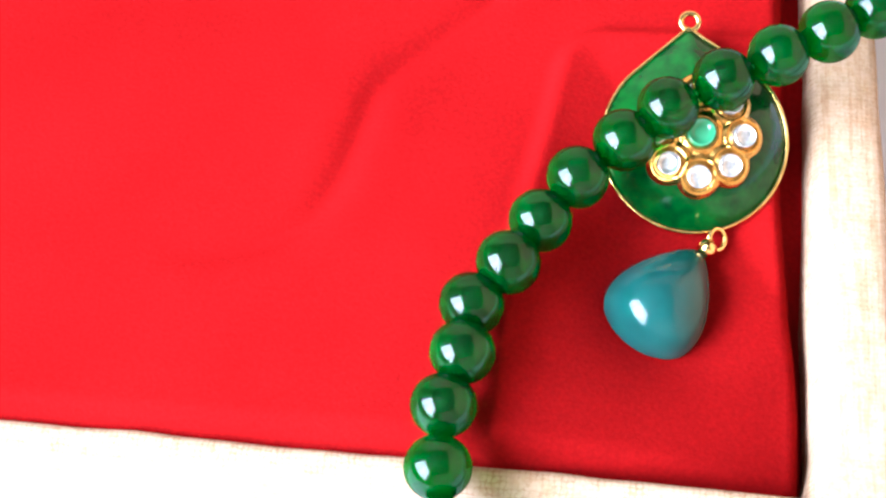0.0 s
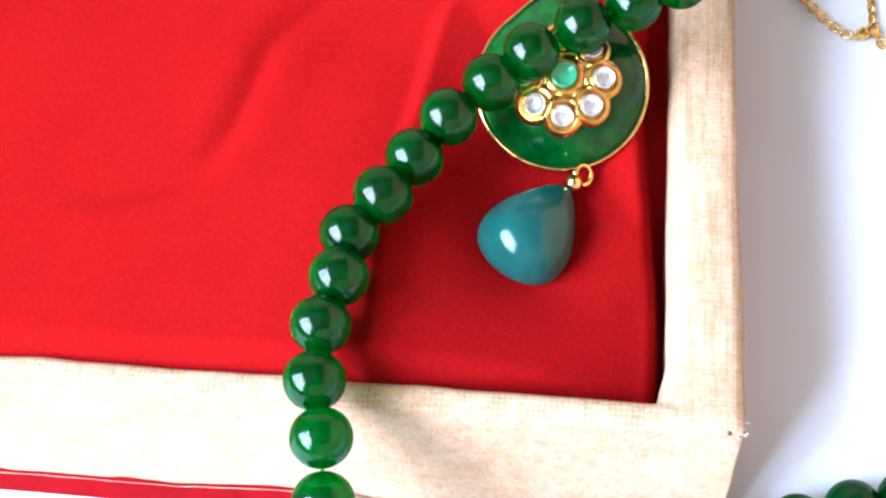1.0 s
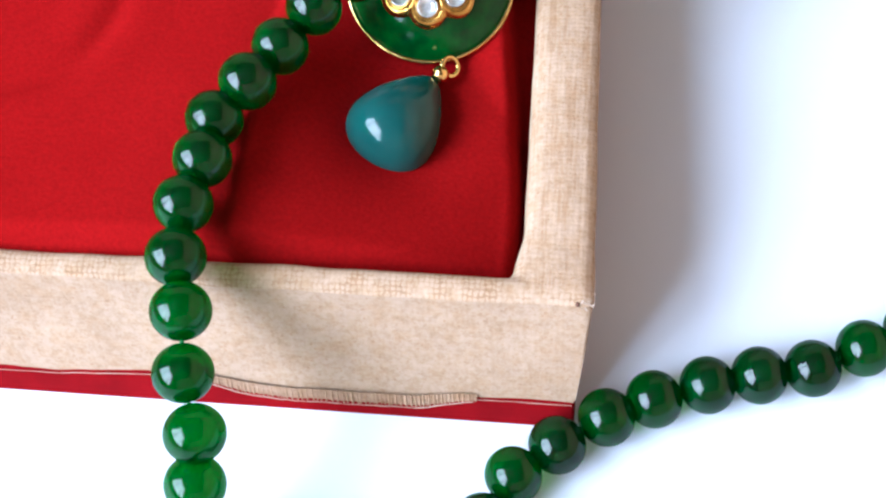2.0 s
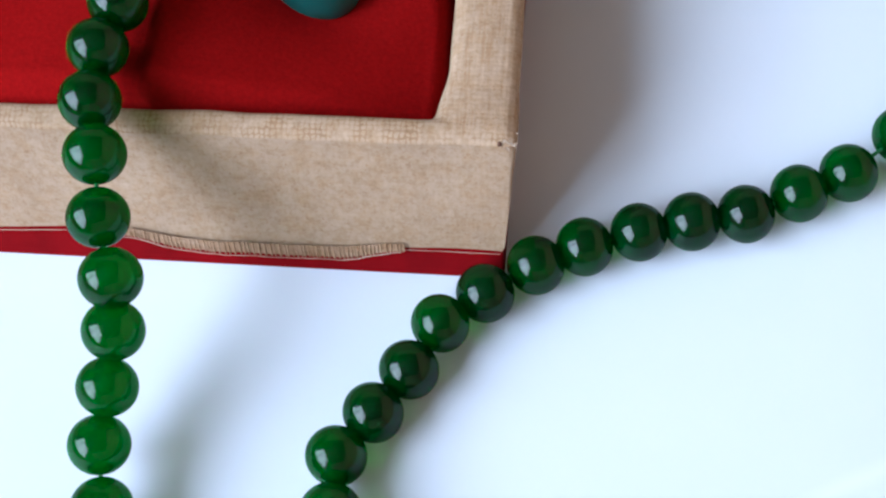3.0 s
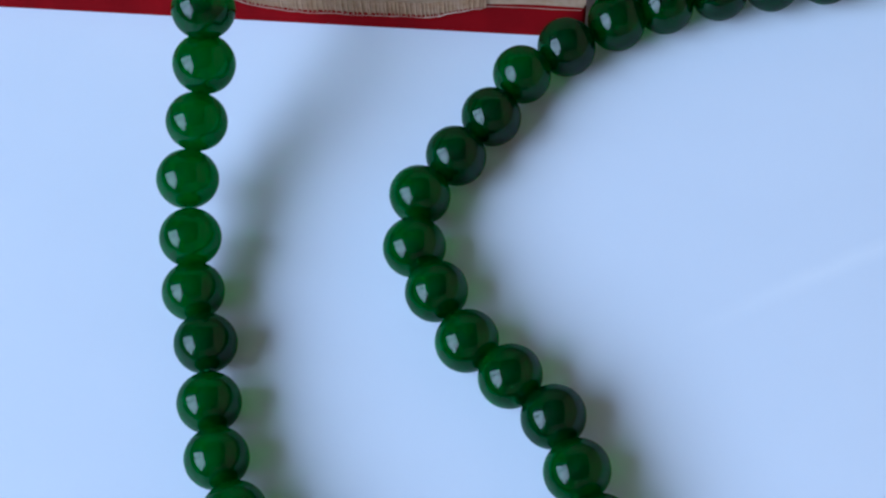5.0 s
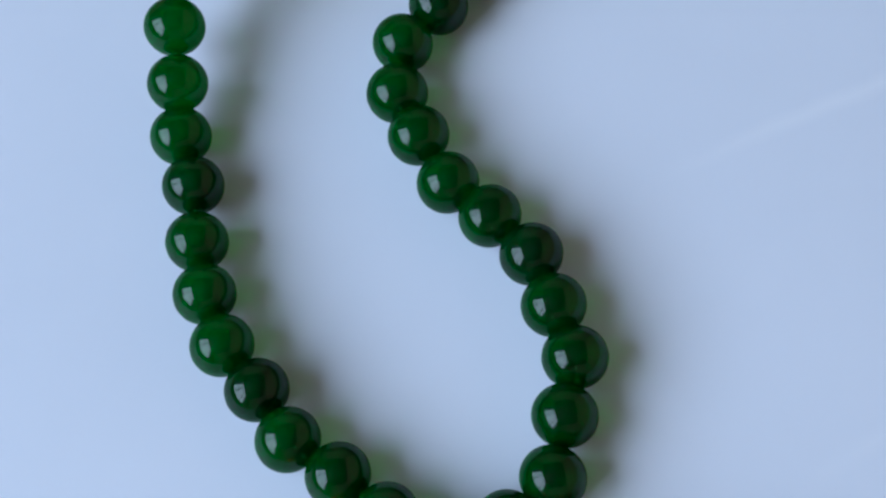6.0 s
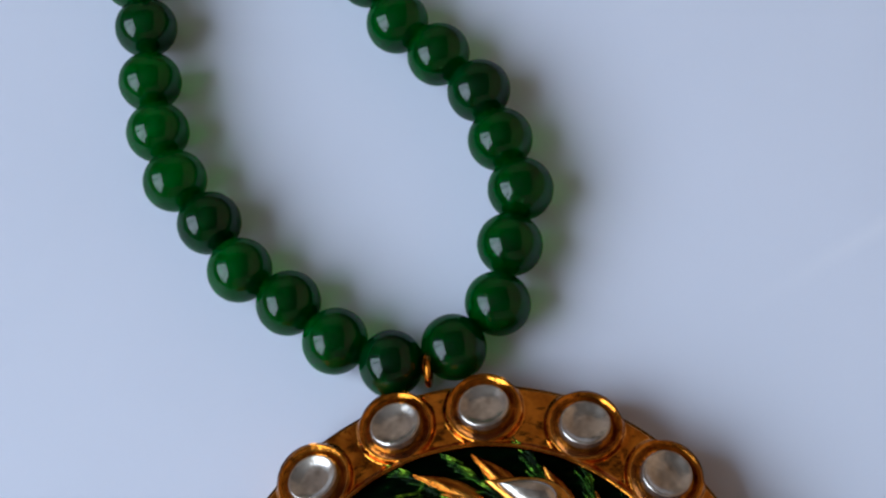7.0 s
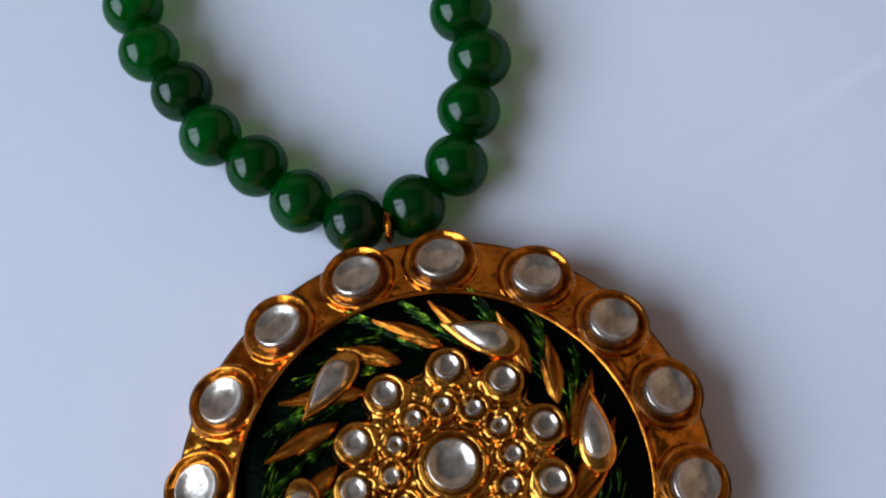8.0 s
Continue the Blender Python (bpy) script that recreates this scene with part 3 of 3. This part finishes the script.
def pendant():
    lobes = [Vector((RING_R * math.cos(radians(a)), RING_R * math.sin(radians(a)))) for a in RING_ANGLES]

    def outer(a):
        """Radius of the scalloped outline towards the angle a."""
        d = Vector((math.cos(a), math.sin(a)))
        best = OUTER_R - 1.7
        for c in lobes:
            along, off = c.dot(d), abs(c.x * d.y - c.y * d.x)
            if along > 0 and off < 4.7:
                best = max(best, along + math.sqrt(4.7 ** 2 - off ** 2) - 0.05)
        return best + 0.3 * math.cos(a - 2.36)

    na = 816
    rims = [outer(2 * math.pi * i / na) for i in range(na)]
    rims = [(rims[i - 1] + 2 * rims[i] + rims[(i + 1) % na]) / 4 for i in range(na)]
    nr = 76

    def ring_height(p, r, rim):
        near = min((p - c).length for c in lobes)
        calm = smooth_step(DISC_R + 0.3, DISC_R + 1.3, r)
        z = swell(r) - 0.3 - 1.1 * calm
        # each stone sits in a hollow cup with a thin lip
        if near < 4.4:
            z += (1.1 * max(0.0, near - 3.35) - 0.5 * smooth_step(3.0, 2.2, near)) * calm
        else:
            z += 1.15 * (1 - smooth_step(4.45, 4.95, near)) * calm
        z += (0.17 * noise.noise(Vector((p.x / 1.9, p.y / 1.9, 4.0))) + 0.035 * noise.noise(Vector((p.x / 0.6, p.y / 0.6, 7.0)))) * calm
        z += 0.45 * math.exp(-((r - DISC_R - 0.5) / 0.35) ** 2)
        z -= 2.4 * smooth_step(rim - 0.4, rim, r) ** 2
        return z

    def place(i, j):
        a = 2 * math.pi * i / na
        if j <= nr:
            r = DISC_R + (rims[i] - DISC_R) * j / nr
            z = ring_height(Vector((r * math.cos(a), r * math.sin(a))), r, rims[i])
            if j == 0:
                z = 7.4
        else:
            r, z = ((rims[i] + 0.25, 5.2), (rims[i] + 0.1, 3.0), (rims[i] - 0.8, 1.0), (rims[i] - 2.2, 0.0), (3.0, 0.0))[j - nr - 1]
        return (r * math.cos(a) * MM, r * math.sin(a) * MM, z * MM)

    bm = grid_mesh(na, nr + 6, place, True)
    bmesh.ops.recalc_face_normals(bm, faces=bm.faces)
    body = part("pendant", bm, GOLD, NECKLACE, "round scalloped gilt pendant with foiled glass stones")
    body.location = PEND * MM
    for a, c in zip(RING_ANGLES, lobes):
        stone(body, "stone", (c.x, c.y, swell(RING_R) - 1.6), 3.1, 1.15, tilt=lean(c.x, c.y), squash=1.06, spin=0.4)

    # dark green enamel plate with raised gold leaves
    rr = 26

    def plate(i, j):
        a, r = 2 * math.pi * i / 120, 0.05 + (DISC_R + 0.2) * j / rr
        p = Vector((r * math.cos(a), r * math.sin(a), 0.0))
        d = (p - FLOWER)
        swirl = math.atan2(d.y, d.x) * 11 + d.length * 0.55
        return (p.x * MM, p.y * MM, (swell(r) - 1.5 + 0.2 * math.sin(swirl)) * MM)

    part("enamel_plate", grid_mesh(120, rr + 1, plate, True), ENAMEL, body, "dark green enamel plate")
    rng = random.Random(9)

    def blade(bm, length, width, bend, height, m=None):
        """A curved leaf with a raised midrib, along x from its root."""
        n = 12
        rows = []
        for side in (-1.0, -0.55, 0.0, 0.55, 1.0):
            row = []
            for i in range(n + 1):
                k = i / n
                w = width * math.sin(math.pi * min(1.0, k * 0.96 + 0.02)) ** 0.8 * (1 - 0.35 * k)
                co = Vector((length * k, bend * k * k + side * w / 2, height * (1 - side * side) + (0.3 * height if side == 0 else 0.0))) * MM
                row.append(bm.verts.new(m @ co if m else co))
            rows.append(row)
        for a, b in zip(rows, rows[1:]):
            for i in range(n):
                bm.faces.new((a[i], a[i + 1], b[i + 1], b[i]))

    for k in range(6):
        a = radians((128.9, 60.8, -3.6, -64.0, -122.0, -178.0)[k] + 8.0)
        c = FLOWER + Vector((math.cos(a), math.sin(a), 0)) * (18.2, 16.4, 17.4, 18.0, 18.5, 18.5)[k]
        along = a - radians(90) + radians((-2, -6, -8, -8, -8, -8)[k])
        rim = part("drop_setting", teardrop(10.4, 5.4, 0.75, grow=0.0, edge=1.4), FLOWER_GOLD, body)
        rim.matrix_local = on_face(c, -0.3, along)
        gem = part("drop_stone", teardrop(7.3, 4.1, 1.1), FOIL, body)
        gem.matrix_local = on_face(c, 0.35, along)
    # leaves that swirl out from the flower: broad gold feathers, green ones between them
    green = bmesh.new()
    for k in range(34):
        a = 2 * math.pi * (k + rng.uniform(-0.2, 0.2)) / 34
        root = FLOWER + Vector((math.cos(a), math.sin(a), 0)) * rng.uniform(13.8, 15.4)
        out = math.atan2(root.y, root.x)
        swing = rng.uniform(48, 66)
        way = Vector((math.cos(out + radians(swing)), math.sin(out + radians(swing)), 0))
        length = min(10.5, max(5.0, (24.0 - root.length) / math.cos(radians(swing)) * 0.8)) * rng.uniform(0.9, 1.05)
        if k % 2 == 0:
            bm = bmesh.new()
            bend = rng.uniform(0.8, 1.6)
            blade(bm, length, rng.uniform(2.5, 3.1), bend, 0.42)
            blade(bm, length * rng.uniform(0.6, 0.75), rng.uniform(1.6, 2.1), bend * 0.4, 0.36, Matrix.Rotation(radians(13), 4, "Z"))
            bmesh.ops.recalc_face_normals(bm, faces=bm.faces)
            ob = part("gold_leaf", bm, LEAF_GOLD, body)
            ob.matrix_local = on_face(root, -1.15, out + radians(swing))
            continue
        for m in range(9):
            for turn in (-9, -3, 3, 9):
                at = root + way * (0.95 * m + rng.uniform(-0.3, 0.3))
                blade(green, rng.uniform(2.4, 4.2), rng.uniform(0.28, 0.5), rng.uniform(-0.2, 0.5), rng.uniform(0.16, 0.34), on_face(at, -1.22, out + radians(swing + turn + 3 * m + rng.uniform(-6, 6))))
    for k in range(18):
        for m in range(9):
            a = 2 * math.pi * (k + m / 9 + rng.uniform(-0.06, 0.06)) / 18
            at = Vector((math.cos(a), math.sin(a), 0)) * rng.uniform(18.2, 21.4)
            blade(green, rng.uniform(2.6, 5.0), rng.uniform(0.3, 0.6), rng.uniform(0.2, 0.8), rng.uniform(0.15, 0.32), on_face(at, -1.22, a + radians(rng.uniform(66, 86))))
    tagged(part("leaf_engraving", green, LEAF_ENAMEL, body, "fine raised green enamel leaf blades"), kind="stuff")

    # gold flower: a lobed plate with a collar round every stone
    small = [(7.25, 30.0 * k) for k in range(12)]
    mid = [(11.9, (123.4, 83.4, 49.7, 13.6, -19.0, -54.0, -88.0, -122.0, -156.0, 184.4, 157.0)[k]) for k in range(11)]
    seats = [(Vector((0, 0)), 3.1)] + [(Vector((r * math.cos(radians(a)), r * math.sin(radians(a)))), 1.0) for r, a in small]
    seats += [(Vector((r * math.cos(radians(a)), r * math.sin(radians(a)))), 1.62) for r, a in mid]

    def edge(a):
        best = 12.0
        d = Vector((math.cos(a), math.sin(a)))
        for c, s in seats[13:]:
            along, off = c.dot(d), abs(c.x * d.y - c.y * d.x)
            if along > 0 and off < s + 1.55:
                best = max(best, along + math.sqrt((s + 1.55) ** 2 - off ** 2))
        return best

    nf, mf = 264, 60
    edges = [edge(2 * math.pi * i / nf) for i in range(nf)]

    def flower(i, j):
        a = 2 * math.pi * i / nf
        if j > mf:
            r, z = edges[i], 9.4
        else:
            r = 0.05 + (edges[i] - 0.05) * j / mf
            p = Vector((r * math.cos(a), r * math.sin(a)))
            z = swell((p + FLOWER.xy).length) - 0.1
            for c, s in seats:
                d = (p - c).length
                if d < s + 2.0:
                    z += 0.6 * math.exp(-((d - s - 0.75) / 0.34) ** 2) - 0.35 * math.exp(-((d - s - 0.1) / 0.3) ** 2) - 0.35 * math.exp(-((d - s - 1.45) / 0.35) ** 2)
            z += 0.14 * noise.noise(Vector((p.x / 1.1, p.y / 1.1, 2.0)))
            z -= 0.9 * smooth_step(edges[i] - 1.2, edges[i], r)
        return (r * math.cos(a) * MM, r * math.sin(a) * MM, z * MM)

    bloom = part("flower_plate", grid_mesh(nf, mf + 2, flower, True), FLOWER_GOLD, body)
    bloom.location = FLOWER * MM
    for c, s in seats:
        z = swell((c + FLOWER.xy).length) - 0.1
        stone(body, "stone", (FLOWER.x + c.x, FLOWER.y + c.y, z - 0.35), s, 0.34 * s + 0.4, tilt=lean(c.x + FLOWER.x, c.y + FLOWER.y), spin=math.atan2(c.y, c.x), n=18)
    # eyelet and jump ring to the strand
    eye = part("eyelet", torus(1.7 * MM, 0.45 * MM), GOLD, body)
    eye.matrix_local = Matrix.LocRotScale(Vector((-1.2, 36.2, 5.6)) * MM, Euler((radians(90), 0, radians(80))), None)
    link = part("jump_ring", torus(1.25 * MM, 0.42 * MM), GOLD, body)
    link.matrix_local = Matrix.LocRotScale(Vector((-1.2, 37.0, 5.6)) * MM, Euler((radians(20), radians(75), radians(4))), None)


pendant()


# ---- the earring in the box ----
def earring():
    thing = tagged(new("earring"), "green enamel and gold earring with a teal stone drop", "earring")
    centre = Vector((54.3, 5.0, 27.5)) * MM
    thing.matrix_world = Matrix.LocRotScale(centre, Euler((radians(25.5), radians(1.5), radians(-8))), (1.04, 1.04, 1.04))

    def outline(a):
        """Radius in mm towards angle a: round below, drawn out to a point above."""
        taper, off = math.acos(12.4 / 15.6), abs(a - math.pi / 2)
        return 12.4 / math.cos(taper - off) if off < taper else 12.4

    n, m = 96, 22

    def body(i, j):
        a = 2 * math.pi * i / n
        if j <= m:
            k = 0.01 + 0.99 * j / m
            r = outline(a) * k
            z = 6.4 * (1 - k ** 2.2)
        else:
            r, z = ((outline(a) + 0.3, -0.9), (outline(a) - 1.2, -1.8), (0.3, -2.0))[j - m - 1]
        return (r * math.cos(a) * MM, r * math.sin(a) * MM, z * MM)

    bm = grid_mesh(n, m + 4, body, True)
    bmesh.ops.recalc_face_normals(bm, faces=bm.faces)
    shell = part("body", bm, CLEAR_ENAMEL, thing, "domed body in glossy green enamel")

    def rim(i, j):
        a = 2 * math.pi * i / n
        b = 2 * math.pi * j / 8
        r = outline(a) + 0.1 + 0.34 * math.cos(b)
        return (r * math.cos(a) * MM, r * math.sin(a) * MM, (0.0 + 0.5 * math.sin(b)) * MM)

    part("rim", grid_mesh(n, 9, rim, True), BRIGHT_GOLD, thing, "thin gold rim")
    petals = [(5.6, -6 - 44.5 * k) for k in range(8)]
    spots = [Vector((r * math.cos(radians(a)), r * math.sin(radians(a)))) for r, a in petals]

    def flower_edge(a):
        d, best = Vector((math.cos(a), math.sin(a))), 5.5
        for c in spots:
            along, off = c.dot(d), abs(c.x * d.y - c.y * d.x)
            if along > 0 and off < 2.9:
                best = max(best, along + math.sqrt(2.9 ** 2 - off ** 2))
        return best

    def plate(i, j):
        a = 2 * math.pi * i / 120
        e = flower_edge(a)
        r = e if j > 24 else 0.05 + (e - 0.05) * j / 24
        base = 6.4 * (1 - (r / 13.2) ** 2.2)
        p = Vector((r * math.cos(a), r * math.sin(a)))
        z = base + (0.0 if j > 24 else 0.7)
        if j <= 24:
            for c in spots + [Vector((0, 0))]:
                z += 0.5 * math.exp(-(((p - c).length - 2.25) / 0.35) ** 2)
        return (p.x * MM, p.y * MM, z * MM)

    part("flower_plate", grid_mesh(120, 26, plate, True), WARM_GOLD, thing)
    for c in spots:
        z = 6.4 * (1 - (c.length / 13.2) ** 2.2) + 0.6
        stone(thing, "stone", (c.x, c.y, z), 1.6, 1.1, tilt=(-c.y * 0.04, c.x * 0.04), material=BRIGHT_FOIL)
    stone(thing, "centre_stone", (0, 0, 6.9), 1.9, 1.3, material=CENTRE)
    part("post", lathe([(0.5 * MM, -9.5 * MM), (0.5 * MM, -1.5 * MM)], 10), BRIGHT_GOLD, thing)
    part("back_nut", lathe([(0.2 * MM, -9.5 * MM), (3.2 * MM, -9.2 * MM), (3.2 * MM, -7.4 * MM), (0.5 * MM, -6.8 * MM)], 16), BRIGHT_GOLD, thing)
    top = part("top_loop", torus(1.2 * MM, 0.4 * MM), BRIGHT_GOLD, thing)
    top.location = (0.3 * MM, 16.6 * MM, 0.0)
    ring = part("drop_ring", torus(1.5 * MM, 0.4 * MM), BRIGHT_GOLD, thing)
    inverse = thing.matrix_world.inverted()
    ring.matrix_local = inverse @ Matrix.LocRotScale(Vector((54.6, -8.6, 22.6)) * MM, Euler((radians(30), radians(40), 0)), None)
    ball = part("drop_bead", lathe([(0.3 * MM, -1.4 * MM), (1.05 * MM, -1.0 * MM), (1.45 * MM, 0.0), (1.05 * MM, 1.0 * MM), (0.3 * MM, 1.4 * MM)], 14), BRIGHT_GOLD, thing)
    ball.matrix_local = inverse @ Matrix.Translation(Vector((52.8, -9.9, 22.8)) * MM)
    top_at, low_at = Vector((51.8, -9.8, 22.0)) * MM, Vector((36.9, -23.6, 20.2)) * MM
    axis = (low_at - top_at).normalized()
    rows = []
    for k in range(25):
        a = math.pi * k / 24
        s = 0.5 - 0.5 * math.cos(a)
        rows.append((7.35 * MM * math.sin(a) * (0.29 + 0.71 * s) ** 0.78 * 1.28 + 0.00002, s * 17.3 * MM))
    drop = part("drop", lathe(rows, 36), TEAL, thing, "smooth translucent teal stone drop")
    drop.matrix_local = inverse @ Matrix.Translation(top_at) @ axis.to_track_quat("Z", "Y").to_matrix().to_4x4()
    cap = part("drop_cap", lathe([(0.1 * MM, -1.9 * MM), (0.9 * MM, -1.8 * MM), (1.5 * MM, -1.0 * MM), (1.5 * MM, -0.2 * MM), (1.2 * MM, 0.3 * MM), (2.0 * MM, 0.8 * MM), (1.9 * MM, 1.2 * MM), (0.4 * MM, 1.2 * MM)], 16), BRIGHT_GOLD, thing)
    cap.matrix_local = drop.matrix_local @ Matrix.Translation((0, 0, -0.5 * MM)) @ Matrix.Diagonal((1.5, 1.5, 1.3, 1))


CENTRE = Mat("pale_green_glass", 0.1, Base_Color=(0.06, 0.30, 0.14, 1), Coat_Weight=0.3).m
earring()


# ---- the gold chain on the table ----
def chain():
    thing = tagged(new("chain"), "fine gold chain with small gold beads on the table", "chain")
    way = evenly([(100.5, 48.0, 0.9), (104.8, 33.4, 0.9), (106.6, 28.6, 0.9), (108.6, 25.0, 0.9), (111.0, 23.2, 0.9), (114.1, 23.6, 0.9), (114.7, 20.4, 0.9), (116.0, 18.2, 0.9), (117.8, 17.3, 0.9),
                  (122.3, 16.4, 0.9), (126.1, 16.8, 0.9), (131.0, 18.6, 0.9), (140.0, 20.6, 0.9), (152.0, 28.0, 0.9)], 1.35)
    way += evenly([(114.6, 25.4, 0.9), (115.4, 28.3, 0.9), (116.4, 32.0, 0.9), (120.4, 43.0, 0.9), (127.0, 53.0, 0.9)], 1.35)
    for k, p in enumerate(way[:-1]):
        along = way[k + 1] - p
        if along.length > 3.0:
            continue
        along.normalize()
        bm = torus(0.72 * MM, 0.22 * MM, 14, 6)
        for v in bm.verts:
            v.co.x *= 1.35
        ob = part("link", bm, BRIGHT_GOLD, thing)
        ob.matrix_local = Matrix.LocRotScale(p * MM, along.to_track_quat("X", "Z") @ Euler((radians(35 if k % 2 else -50), 0, 0)).to_quaternion(), None)
    for at in ((114.1, 24.0), (112.0, 23.3), (117.8, 17.4), (115.9, 18.1), (127.6, 17.4), (125.6, 16.7), (136.0, 19.8)):
        ball = part("gold_bead", lathe([(0.3 * MM, -1.1 * MM), (0.9 * MM, -0.85 * MM), (1.25 * MM, 0.0), (0.9 * MM, 0.85 * MM), (0.3 * MM, 1.1 * MM)], 8), BRIGHT_GOLD, thing, smooth=False)
        ball.location = Vector((*at, 1.2)) * MM


chain()
